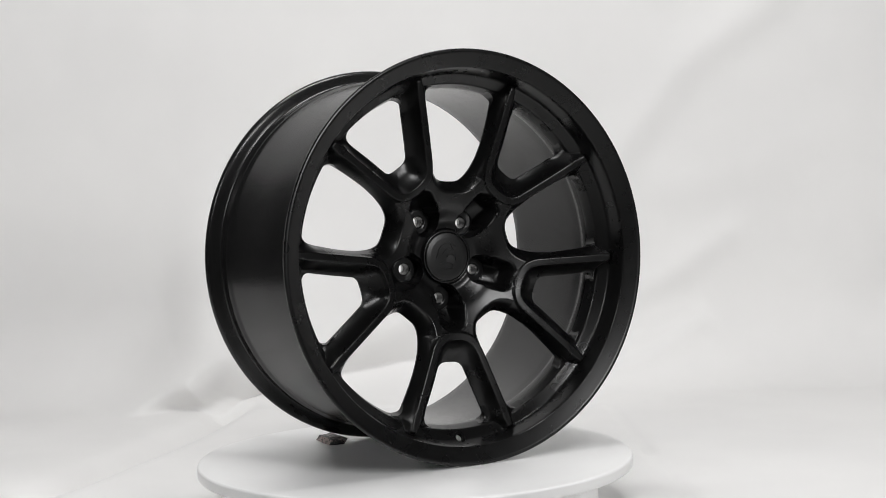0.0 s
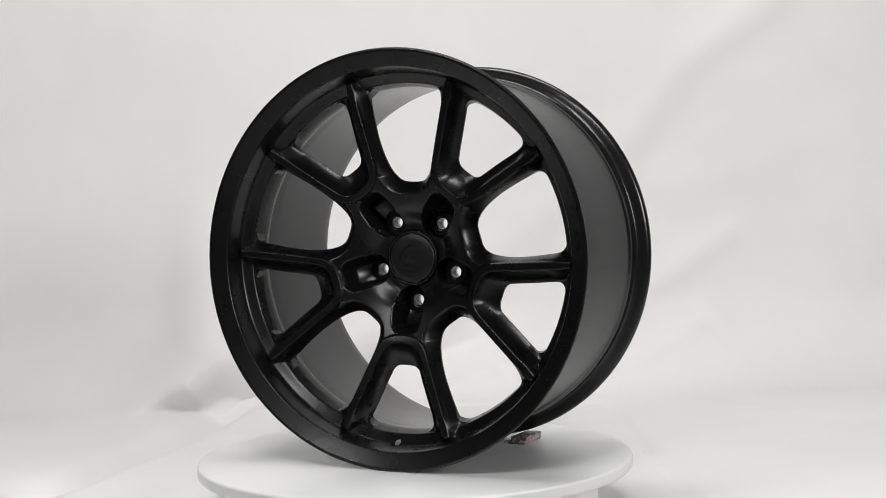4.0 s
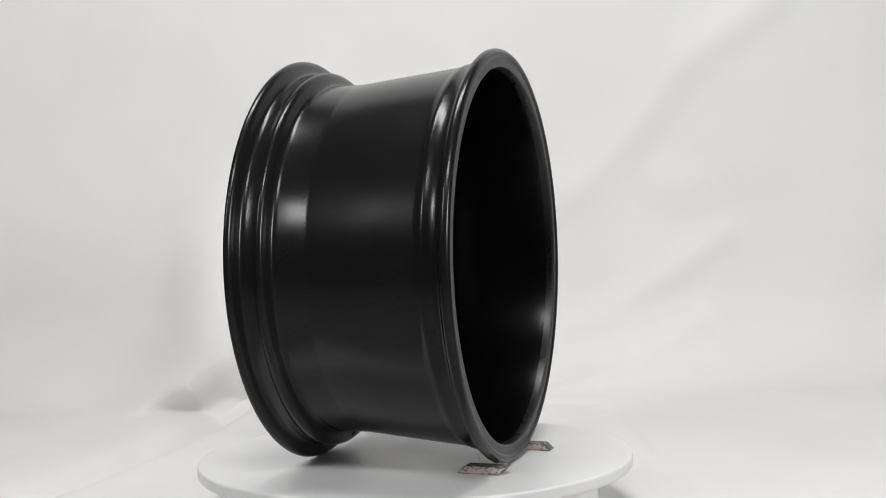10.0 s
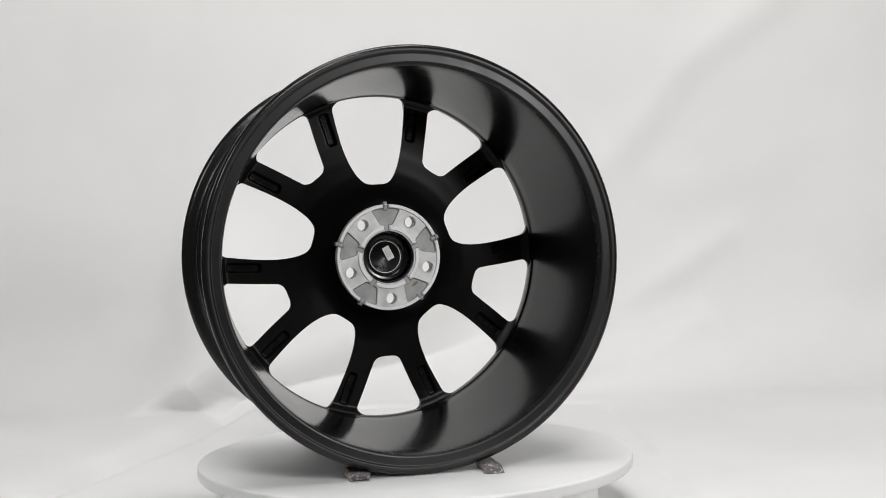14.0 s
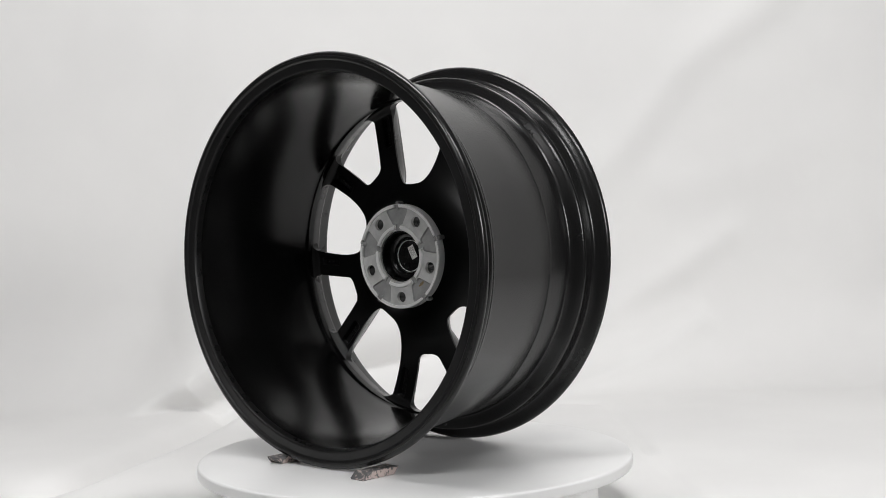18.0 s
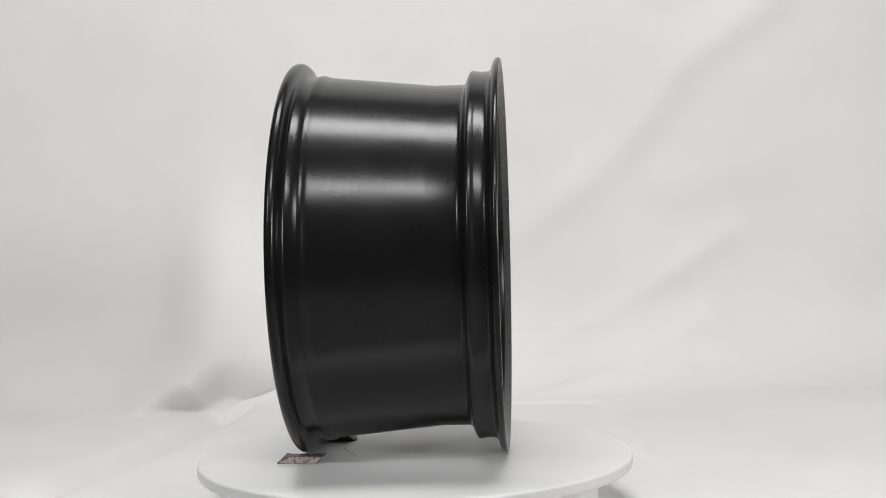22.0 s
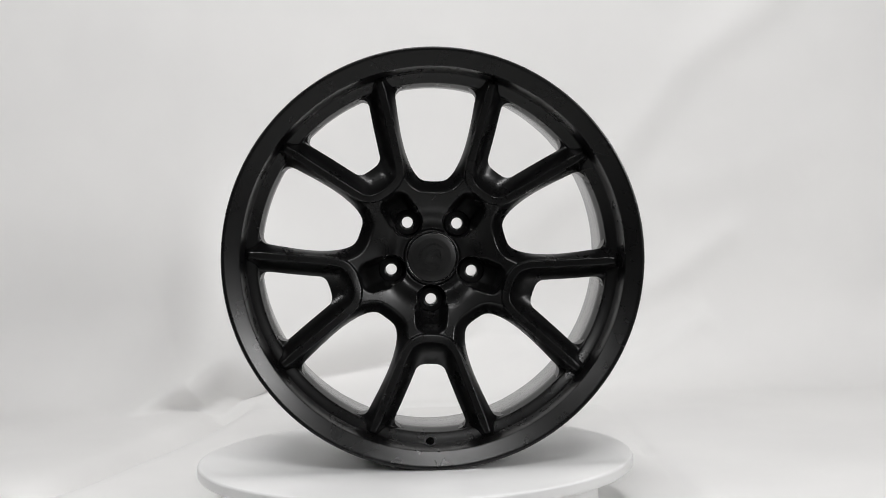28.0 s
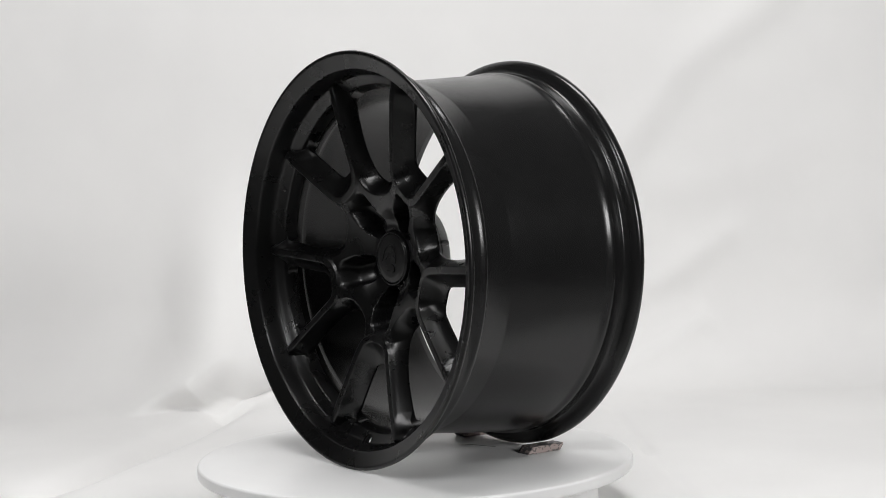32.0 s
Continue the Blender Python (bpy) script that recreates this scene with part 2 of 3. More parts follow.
# out of view: a white reflector added to lift the light on the disc
wall("wall_screen", 0.04, 1.0, 2.5, (2.27, 1.00, 1.1), CLOTH, "unseen white cloth screen added beside the turntable to bounce light")
wall("platform", 4.3, 1.30, 0.56, (0, 0.36, -0.43), GREYWALL, "low dark platform under the white cloth")
wall("wall_rear", 7.0, 0.1, 4.5, (0, -4.0, 1.5), GREYWALL, "plain dark grey wall of the room")
wall("wall_side_one", 0.1, 5.8, 4.5, (-3.5, -1.1, 1.5), GREYWALL, "plain dark grey wall of the room")
wall("wall_side_two", 0.1, 5.8, 4.5, (3.5, -1.1, 1.5), GREYWALL, "plain dark grey wall of the room")
wall("wall_back", 7.1, 0.1, 4.5, (0, 1.75, 1.5), GREYWALL, "plain dark grey wall of the room")
wall("ceiling", 7.1, 6.1, 0.1, (0, -1.1, 3.80), GREYWALL, "plain dark grey ceiling of the room")
wall("floor", 7.1, 6.1, 0.1, (0, -1.1, -0.76), PALEFLOOR, "plain pale grey concrete floor of the room")


# ---- turntable ----
def turntable():
    base = new("turntable")
    tagged(base, "round white motorised display turntable on the cloth", "turntable")
    base.location = (0, 0, FLOOR)
    v, f = lathe(rounded([(0.001, 0.0), (0.2526, 0.0), (0.2526, 0.058), (0.001, 0.058)], 0.003), 128)
    child("base", mesh_of("base", v[:, [0, 2, 1]] , [g[::-1] for g in f], DISC, angle=40), base)
    # from here the disc is still relative to its base and turned by motions()
    v, f = lathe(rounded([(0.001, 0.059), (0.2985, 0.059), (0.3006, 0.062), (0.3006, 0.073), (0.2985, 0.075), (0.001, 0.075)], 0.0015), 192)
    disc = child("disc", mesh_of("disc", v[:, [0, 2, 1]], [g[::-1] for g in f], DISC, angle=40), base, "smooth white round top, faintly scuffed")
    return base, disc


TABLE, TOP = turntable()


# ---- the wheel ----
# In the wheel's own space the axis is y, the face looks along -y, and y = 0 is the crest of the front flange.
WHEEL = new("alloy_wheel")
tagged(WHEEL, "satin black alloy car wheel with five forked spokes", "wheel")
HUB = pose(0.0285, -0.1306, 0.2745, 0.1165, 0, 0) @ pose(0, 0, 0, 0, 2.456, 0)

RIM = [  # radius, depth
    (0.2514, 0.0092), (0.2520, 0.00885), (0.2600, 0.0046), (0.2683, 0.00018), (0.2692, -0.0003), (0.2716, -0.0010), (0.2735, -0.0004), (0.2745, 0.0015), (0.2741, 0.0042), (0.2722, 0.0068),
    (0.2690, 0.0088), (0.2640, 0.0104), (0.2595, 0.0120), (0.2568, 0.0140), (0.2556, 0.0168), (0.2553, 0.0200), (0.2552, 0.0280),
    (0.2558, 0.0310), (0.2567, 0.0335), (0.2570, 0.0360), (0.2565, 0.0385), (0.2545, 0.0408), (0.2500, 0.0432), (0.2440, 0.0452), (0.2405, 0.0470),
    (0.2387, 0.0495), (0.2380, 0.0530), (0.2380, 0.0895), (0.2380, 0.0918), (0.2382, 0.0932), (0.2385, 0.0955), (0.2460, 0.1660), (0.2530, 0.2330), (0.2538, 0.2375), (0.2552, 0.2405),
    (0.2563, 0.2435), (0.2566, 0.2460), (0.2562, 0.2485), (0.2555, 0.2510), (0.2552, 0.2560), (0.2554, 0.2620), (0.2562, 0.2646), (0.2585, 0.2668),
    (0.2630, 0.2682), (0.2680, 0.2696), (0.2718, 0.2716), (0.2740, 0.2745), (0.2745, 0.2780), (0.2738, 0.2812), (0.2718, 0.2838), (0.2690, 0.2850),
    (0.2655, 0.2852), (0.2642, 0.2846), (0.2634, 0.2833), (0.2622, 0.28281), (0.2618, 0.28282), (0.2528, 0.28318), (0.2524, 0.2832), (0.2504, 0.2822), (0.2494, 0.2795), (0.2482, 0.2715),
    (0.2470, 0.2640), (0.2455, 0.2480), (0.2445, 0.2390), (0.2380, 0.1750), (0.2308, 0.1050), (0.2303, 0.0940), (0.2300, 0.0830), (0.2297, 0.0765), (0.2285, 0.0750), (0.2282, 0.0735),
    (0.2284, 0.0640), (0.2293, 0.0588), (0.2306, 0.0545), (0.2319, 0.0490), (0.2324, 0.0471), (0.2331, 0.0459), (0.2343, 0.0449), (0.2380, 0.0423), (0.2436, 0.0385), (0.2452, 0.0370),
    (0.2462, 0.0350), (0.2475, 0.0280), (0.2488, 0.0210), (0.2498, 0.0152), (0.2507, 0.0106),
]
WORDED = {(2, 1): ("MADE IN", 0.001), (1, -1): ("ET18", -0.003)}      # limbs, by fork and side, with readable words
VALVE = Matrix.Translation((0, 0.0385, -0.2420)) @ pose(0, 0, 0, 55, 0, 0)


def rim():
    v, f = lathe(RIM, 288)
    # satin black face side, darker smoother inside, coarse rear flange; tyre side and barrel paler, glossier
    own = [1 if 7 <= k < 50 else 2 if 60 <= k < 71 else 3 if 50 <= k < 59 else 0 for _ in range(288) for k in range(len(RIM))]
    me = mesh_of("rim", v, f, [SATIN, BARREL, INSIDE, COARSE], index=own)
    me = bored(me, [(VALVE, 0.0056, 0.05), (VALVE @ Matrix.Translation((0, 0, 0.0042)), 0.0088, 0.012)])
    me.polygons.foreach_set("use_smooth", [True] * len(me.polygons))
    me.set_sharp_from_angle(angle=radians(42))
    ob = child("rim", me, WHEEL, "deep black barrel with a dished outer lip")
    ob.matrix_local = HUB


rim()

# The forked spoke: plan in (u, v), u outward along the middle of the fork; half of it, mirrored later.
IN_EDGE, TIP_R = 0.0343, 0.2475
WIN_IN = [(0.1435, 0), (0.1437, 0.007), (0.1449, 0.0130), (0.1490, 0.0186), (0.1560, 0.0220), (0.1860, 0.0345), (0.2110, 0.0455), (0.2160, 0.0473), (0.2196, 0.0474), (0.2227, 0.0463), (0.2254, 0.0438), (0.2271, 0.0409), (0.2281, 0.0378)]
WIN_OUT = [(0.1030, 0), (0.1032, 0.008), (0.1044, 0.0145), (0.1085, 0.0210), (0.1190, 0.0290), (0.1360, 0.0368), (0.1570, 0.0432), (0.1800, 0.0480), (0.2020, 0.0516), (0.2130, 0.0532), (0.2178, 0.0531), (0.2212, 0.0517), (0.2240, 0.0493), (0.2259, 0.0464), (0.2271, 0.0433)]
RIDGE = [(0.1070, 0), (0.1076, 0.0095), (0.1100, 0.0185), (0.1150, 0.0262), (0.1235, 0.0322), (0.1350, 0.0374), (0.1800, 0.0558), (0.2332, 0.0774), (0.2420, 0.0810)]
HALF = 0.0046
face_height = curve_table([(0.2475, 0.0285), (0.2457, 0.0288), (0.21, 0.0330), (0.18, 0.0375), (0.14, 0.0442), (0.110, 0.0500), (0.099, 0.0533), (0.085, 0.0575), (0.073, 0.0614), (0.065, 0.0654), (0.057, 0.0722), (0.0505, 0.0776), (0.0470, 0.0787), (0.02, 0.0790)], 0.005)
back_height = curve_table([(0.26, 0.068), (0.2300, 0.0670), (0.2225, 0.0590), (0.20, 0.0610), (0.17, 0.0650), (0.144, 0.0700), (0.12, 0.0765), (0.103, 0.0840), (0.09, 0.0930), (0.08, 0.1030), (0.074, 0.1120), (0.068, 0.1170), (0.02, 0.1170)], 0.005)
trough_floor = curve_table([(0.040, 0.1065), (0.062, 0.1065), (0.070, 0.1040), (0.078, 0.0985), (0.088, 0.0895), (0.094, 0.0825), (0.100, 0.0730), (0.110, 0.0600)], 0.010)
lip_height = curve_table([(0.2285, 0.0640), (0.2293, 0.0588), (0.2306, 0.0545), (0.2319, 0.0490), (0.2324, 0.0471), (0.2331, 0.0459), (0.2343, 0.0449), (0.2380, 0.0423), (0.2436, 0.0385), (0.2452, 0.0370), (0.2462, 0.0350), (0.2475, 0.0280)], 0.001)


def turn36(p):
    c, s = math.cos(radians(36)), math.sin(radians(36))
    return np.stack([p[:, 0] * c + p[:, 1] * s, p[:, 0] * s - p[:, 1] * c], 1)


def arc(r, a0, a1, step=0.0015):
    n = max(2, int(abs(radians(a1 - a0)) * r / step) + 1)
    a = np.radians(np.linspace(a0, a1, n))
    return np.stack([r * np.cos(a), r * np.sin(a)], 1)


def stretch(a, b, step=0.0015):
    n = max(2, int(np.linalg.norm(np.subtract(b, a)) / step) + 1)
    t = np.linspace(0, 1, n)[:, None]
    return np.array(a) * (1 - t) + np.array(b) * t


ARC_R = 0.2312
win_in = np.vstack([spline(WIN_IN), arc(ARC_R, 9.3, 0)])
win_out = np.vstack([turn36(spline(WIN_OUT)), arc(ARC_R, 36 - 10.7, 36)])
ridge = spline(RIDGE, 0.0015)
LUG_U, LUG_R = 0.0578, 0.0077


def heights(P):
    """Front and back depth over the plan."""
    u, v = P[:, 0], np.abs(P[:, 1])
    Q = np.stack([u, v], 1)
    r = np.hypot(u, v)
    d1, d2 = away(Q, win_in), away(Q, win_out)
    s = away(Q, ridge)
    # which side of the ridge: inside the fork or outside
    at = np.interp(v, ridge[:, 1], ridge[:, 0])
    inside = u > at
    top = face_height(r)
    back = back_height(r)
    edge = back - 0.003
    over = np.maximum(s - HALF, 0)
    # inside the fork: a wall from the ridge down to the small window
    k = over / np.maximum(over + d1, 1e-6)
    wall_in = top + (edge - top) * (0.45 * k + 0.55 * (1 - (1 - k) ** 2.4))
    # outside: a shoulder a little below the ridge, then a wall down to the large window
    room = over + d2
    wide = np.minimum(room, 0.017)
    q = np.clip(1 - d2 / np.maximum(wide, 1e-6), 0, 1)
    step = 0.0031 * smooth_step(over / 0.0012)
    shoulder = top + step
    wall_out = shoulder + (edge - shoulder) * (0.35 * q + 0.65 * q ** 1.8)
    y = np.where(s <= HALF, top, np.where(inside, wall_in, wall_out))
    # at the rim: the spoke runs over the shelf into the lip
    lip = np.minimum(lip_height(r), 0.0500) + 0.0012
    slim = np.maximum(s - HALF + 0.0016 * smooth_step((r - 0.212) / 0.028), 0)
    steep = 1.6 + 1.0 * smooth_step((r - 0.230) / 0.010)
    crest = top + steep * (np.sqrt(slim ** 2 + 0.0022 ** 2) - 0.0022)
    crest = crest + 0.0105 * np.clip((r - 0.2405) / 0.0070, 0, 1) ** 2
    mix = np.clip(0.5 + 0.5 * (lip - crest) / 0.0065, 0, 1)
    end = lip + (crest - lip) * mix - 0.0065 * mix * (1 - mix)
    y = y + (end - y) * smooth_step((r - 0.2070) / 0.0225)
    back = np.where(r > 0.2335, np.maximum(lip + 0.002, y + 0.001), back)
    # the trough from each bolt seat outward
    hw = 0.0208 - 0.002 * np.clip((u - 0.06) / 0.04, 0, 1)
    cu, cr = 0.0785, 0.012
    du, dv = np.abs(u - cu) - (0.0205 - cr), v - (hw - cr)
    slot = np.hypot(np.maximum(du, 0), np.maximum(dv, 0)) + np.minimum(np.maximum(du, dv), 0) - cr
    well = np.hypot(u - LUG_U, v)
    slot = np.minimum(slot, well - 0.0188)
    floor_y = trough_floor(u) - 0.007 * (v / 0.019) ** 2
    soft_edge = np.interp(u, (0.062, 0.072), (0.0022, 0.0030))
    w = smooth_step((soft_edge - slot) / (soft_edge + np.interp(u, (0.058, 0.072), (0.0012, 0.0085))))
    y = np.where(slot < soft_edge, y + (np.maximum(floor_y, y) - y) * w, y)
    # a round flat boss with a chamfered hole in each trough
    boss = 0.1000 + 0.0022 * smooth_step((well - 0.0164) / 0.0012)
    boss = np.where(well < 0.0090, 0.1000 + (0.0090 - well) * 1.1, boss)
    y = np.where(well < 0.0176, boss, y)
    # cap seat
    y = y + 0.002 * smooth_step((0.0400 - r) / 0.003) * (slot > -0.0005)
    y = np.minimum(y, back - 0.0003)
    # lettering recess in the back of each limb
    c0, way = np.array([0.1860, 0.0585]), np.array([0.925, 0.38])
    way = way / np.linalg.norm(way)
    e = Q - c0
    a, b = np.abs(e @ way) - (0.024 - 0.004), np.abs(e @ np.array([-way[1], way[0]])) - (0.0068 - 0.004)
    rec = np.hypot(np.maximum(a, 0), np.maximum(b, 0)) + np.minimum(np.maximum(a, b), 0) - 0.004
    back = back - 0.0055 * smooth_step(-rec / 0.0025)
    return y, back, (r > ARC_R - 0.0001) & (end > lip - 0.0003)


def spider():
    """The hub and its five forked spokes, from one half plan."""
    from mathutils.geometry import delaunay_2d_cdt
    c36, s36 = math.cos(radians(36)), math.sin(radians(36))
    ring = lambda r: (r * c36, r * s36)
    lug = np.array([(LUG_U - LUG_R * math.cos(t), LUG_R * math.sin(t)) for t in np.linspace(0, np.pi, 19)])
    border = np.vstack([
        stretch((IN_EDGE, 0), lug[0])[:-1], lug[:-1], stretch(lug[-1], (win_in[0][0], 0))[:-1], win_in[:-1],
        stretch((ARC_R, 0), (TIP_R, 0))[:-1], arc(TIP_R, 0, 36)[:-1], stretch(ring(TIP_R), ring(ARC_R))[:-1],
        win_out[::-1][:-1], stretch(ring(win_out[0][0] / c36), ring(IN_EDGE))[:-1], arc(IN_EDGE, 36, 0)[:-1]])
    n = len(border)
    # lines of detail: both edges of the ridge
    t = np.gradient(ridge, axis=0)
    t /= np.linalg.norm(t, axis=1)[:, None]
    side = np.stack([-t[:, 1], t[:, 0]], 1)
    extra = np.vstack([ridge + side * o for o in (-0.0083, -0.0061, -0.0054, -0.0048, -0.0038, 0.0038, 0.0048, 0.0059, 0.0076)])
    for rr in (0.0092, 0.0105, 0.0107, 0.0110, 0.0128, 0.0142, 0.0150, 0.0166, 0.0172, 0.0178, 0.0183, 0.0189, 0.0196, 0.0203, 0.0210, 0.0217, 0.0223):
        th = np.linspace(0, np.pi, 56)
        extra = np.vstack([extra, np.stack([LUG_U + rr * np.cos(th), rr * np.sin(th)], 1)])
    g = 0.0014
    gx, gy = np.meshgrid(np.arange(0.02, 0.25, g), np.arange(0, 0.15, g * 0.866), indexing="ij")
    gx = gx + (np.arange(gx.shape[1]) % 2)[None, :] * g / 2
    grid = np.stack([gx.ravel(), gy.ravel()], 1)

    def ok(p, gap):
        r, a = np.hypot(p[:, 0], p[:, 1]), np.degrees(np.arctan2(p[:, 1], p[:, 0]))
        keep = (r > IN_EDGE) & (r < TIP_R) & (a > 0) & (a < 36)
        p = p[keep]
        return p[away(p, np.vstack([border, border[:1]])) > gap]

    extra = ok(extra, 0.0006)
    grid = ok(grid, 0.0008)
    near = np.ones(len(grid), bool)
    for i in range(0, len(grid), 500):
        near[i:i + 500] = np.min(np.linalg.norm(grid[i:i + 500, None, :] - extra[None], axis=2), axis=1) > 0.0009
    pts = np.vstack([border, extra, grid[near]])
    res = delaunay_2d_cdt([Vector(p) for p in pts], [(i, (i + 1) % n) for i in range(n)], [], 1, 1e-6)
    plan = np.array([tuple(p) for p in res[0]])
    tris = [tuple(f) for f in res[2]]
    plan[np.abs(plan[:, 1]) < 1e-6, 1] = 0
    yf, yb, hidden = heights(plan)
    r = np.hypot(plan[:, 0], plan[:, 1])
    tris = [f for f in tris if not all(hidden[i] for i in f)]

    # ten copies, mirrored in turn and welded
    verts, front, key = [], [], {}
    fy, by = [], []
    for k in range(10):
        base, flip = 72 * (k // 2), k % 2
        idx = []
        ca, sa = math.cos(radians(base - 90)), math.sin(radians(base - 90))
        for i, (u, v) in enumerate(plan):
            v = -v if flip else v
            x, z = u * ca - v * sa, u * sa + v * ca
            h = (round(x * 2e5), round(z * 2e5))
            if h not in key:
                key[h] = len(verts)
                verts.append((x, z))
                fy.append(yf[i]), by.append(yb[i])
            idx.append(key[h])
        for f in tris:
            q = [idx[i] for i in f]
            front.append(tuple(q if not flip else q[::-1]) + (k // 2, f))
    V = np.array(verts)
    F3 = np.stack([V[:, 0], fy, V[:, 1]], 1)
    # the windows' walls lean with the rim's, so the back stands a little nearer the hub there
    R = np.hypot(V[:, 0], V[:, 1])
    W = V * (1 - 0.003 * smooth_step((R - 0.215) / 0.014) / R)[:, None]
    B3 = np.stack([W[:, 0], by, W[:, 1]], 1)
    T = np.array([q[:3] for q in front])
    own = np.array([q[3] for q in front])

    def normals(W, tri):
        nn = np.cross(W[tri[:, 1]] - W[tri[:, 0]], W[tri[:, 2]] - W[tri[:, 0]])
        out = np.zeros_like(W)
        for c in range(3):
            np.add.at(out, tri[:, c], nn)
        return out / np.maximum(np.linalg.norm(out, axis=1), 1e-12)[:, None]

    NF, NB = normals(F3, T), normals(B3, T[:, ::-1])
    if NF[:, 1].mean() > 0:
        T = T[:, ::-1]
        NF, NB = normals(F3, T), normals(B3, T[:, ::-1])
    rr = np.hypot(V[T].mean(1)[:, 0], V[T].mean(1)[:, 1])
    edges = {}
    for a, b, c in T:
        for e in ((a, b), (b, c), (c, a)):
            edges[e] = edges.get(e, 0) + 1
    rim_edges = {e for e in edges if (e[1], e[0]) not in edges}

    def piece(name, chosen, label):
        t = T[chosen]
        used = np.unique(t)
        m = len(used)
        new_i = -np.ones(len(V), int)
        new_i[used] = np.arange(m)
        t = new_i[t]
        vs = np.vstack([F3[used], B3[used]])
        ns = np.vstack([NF[used], NB[used]])
        fs = [tuple(q) for q in t] + [tuple(q[::-1] + m) for q in t]
        inv = used
        wv, wn = [], []
        own_edges = [e for q in t for e in ((q[0], q[1]), (q[1], q[2]), (q[2], q[0])) if (inv[e[0]], inv[e[1]]) in rim_edges]
        out_n = np.zeros((m, 3))
        for a, b in own_edges:
            d = F3[inv[b]] - F3[inv[a]]
            nrm = np.cross((0, 1.0, 0), d)
            out_n[a] += nrm
            out_n[b] += nrm
        rim_v = sorted({i for e in own_edges for i in e})
        at = {i: 2 * m + 2 * k for k, i in enumerate(rim_v)}
        for i in rim_v:
            nrm = out_n[i] / max(1e-12, np.linalg.norm(out_n[i]))
            wv += [F3[inv[i]], B3[inv[i]]]
            wn += [nrm, nrm]
        fs += [(at[b], at[a], at[a] + 1, at[b] + 1) for a, b in own_edges]
        if wv:
            vs, ns = np.vstack([vs, wv]), np.vstack([ns, wn])
        me = mesh_of(name, vs, fs, [SATIN, REAR], index=[1 if len(t) <= i < 2 * len(t) else 0 for i in range(len(fs))])
        me.normals_split_custom_set_from_vertices([tuple(q) for q in ns])
        child(name, me, WHEEL, label).matrix_local = HUB

    piece("hub", rr < 0.1025, "black hub with five bolt holes in deep troughs")
    for k in range(5):
        piece("spoke", (rr >= 0.1025) & (own == k), "forked black spoke")


spider()


def cap_and_pad():
    # centre cap, domed, with its raised emblem as plain strokes
    v, f = lathe(rounded([(0.0005, 0.0766), (0.015, 0.0767), (0.026, 0.0772), (0.0322, 0.0782), (0.0334, 0.0796), (0.0334, 0.093), (0.0005, 0.093)], 0.0006), 96)
    cap = child("center_cap", mesh_of("center_cap", v, f, CAPMAT, angle=40), WHEEL, "matt black centre cap with a raised emblem")
    cap.matrix_local = HUB
    v, f = lathe(rounded([(0.0337, 0.0795), (0.0344, 0.0783), (0.0362, 0.0784), (0.0369, 0.0795), (0.0369, 0.086), (0.0337, 0.086)], 0.0006), 96)
    child("cap_ring", mesh_of("cap_ring", v, f, SATIN, angle=40), WHEEL).matrix_local = HUB
    strokes = (((-0.018, -0.004), (-0.012, 0.012), (0.002, 0.019), (0.014, 0.014)), ((-0.010, -0.002), (-0.002, 0.009), (0.010, 0.010)),
               ((0.004, 0.017), (0.012, 0.006), (0.013, -0.006)), ((-0.012, -0.010), (-0.002, -0.008), (0.008, -0.010), (0.008, -0.017), (-0.008, -0.017)),
               ((0.0, 0.002), (0.006, 0.004), (0.012, 0.0)))
    for path in strokes:
        line = spline(path, 0.0012)
        t = np.gradient(line, axis=0)
        t /= np.linalg.norm(t, axis=1)[:, None]
        w = 0.0011 * np.sin(np.linspace(0.25, np.pi - 0.25, len(line)))[:, None] + 0.0003
        s = np.stack([-t[:, 1], t[:, 0]], 1) * w
        rows = [(line + s, 0.0785), (line + s * 0.7, 0.0757), (line - s * 0.7, 0.0757), (line - s, 0.0785)]
        vv = np.stack([np.stack([p[:, 0], np.full(len(p), y), p[:, 1]], 1) for p, y in rows], 1).reshape(-1, 3)
        ff = [(4 * i + k, 4 * i + k + 1, 4 * i + k + 5, 4 * i + k + 4) for i in range(len(line) - 1) for k in range(3)]
        child("emblem_stroke", mesh_of("emblem_stroke", vv, ff, CAPMAT, angle=30), cap)

    # mounting pad: machined faces between five cast recesses, raised rims broken by notches
    na, nr = 1080, 100
    a = np.linspace(0, 2 * np.pi, na, endpoint=False)
    r = np.linspace(0.0362, 0.0735, nr)
    A, Rr = np.meshgrid(a, r, indexing="ij")
    off = (np.degrees(A) + 90 + 36) % 72 - 36          # from the nearest bolt
    gap = 36 - np.abs(off)                             # from the middle of the nearest recess
    across = np.radians(gap) * Rr
    rim_band = smooth_step((Rr - 0.0690) / 0.0007) + smooth_step((0.0446 - Rr) / 0.0007)
    rim_band = rim_band * smooth_step((np.hypot(np.maximum(0.0068 - across, 0), np.abs(Rr - np.where(Rr > 0.06, 0.0716, 0.0410))) * -1 + 0.0028) / 0.0007)
    y = 0.1212 + 0.0020 * np.clip(rim_band, 0, 1)
    # each recess: a wedge with rounded corners and a soft edge
    d1 = (0.0080 + (Rr - 0.044) * 0.52 - across) * 0.90
    d2 = np.minimum(Rr - 0.0450, 0.0688 - Rr)
    soft = 0.0032
    wedge = np.where((d1 < soft) & (d2 < soft), soft - np.hypot(soft - d1, soft - d2), np.minimum(d1, d2))
    y = y - (y - 0.1184) * smooth_step((wedge + 0.0004) / 0.0016)
    rec = wedge > 0
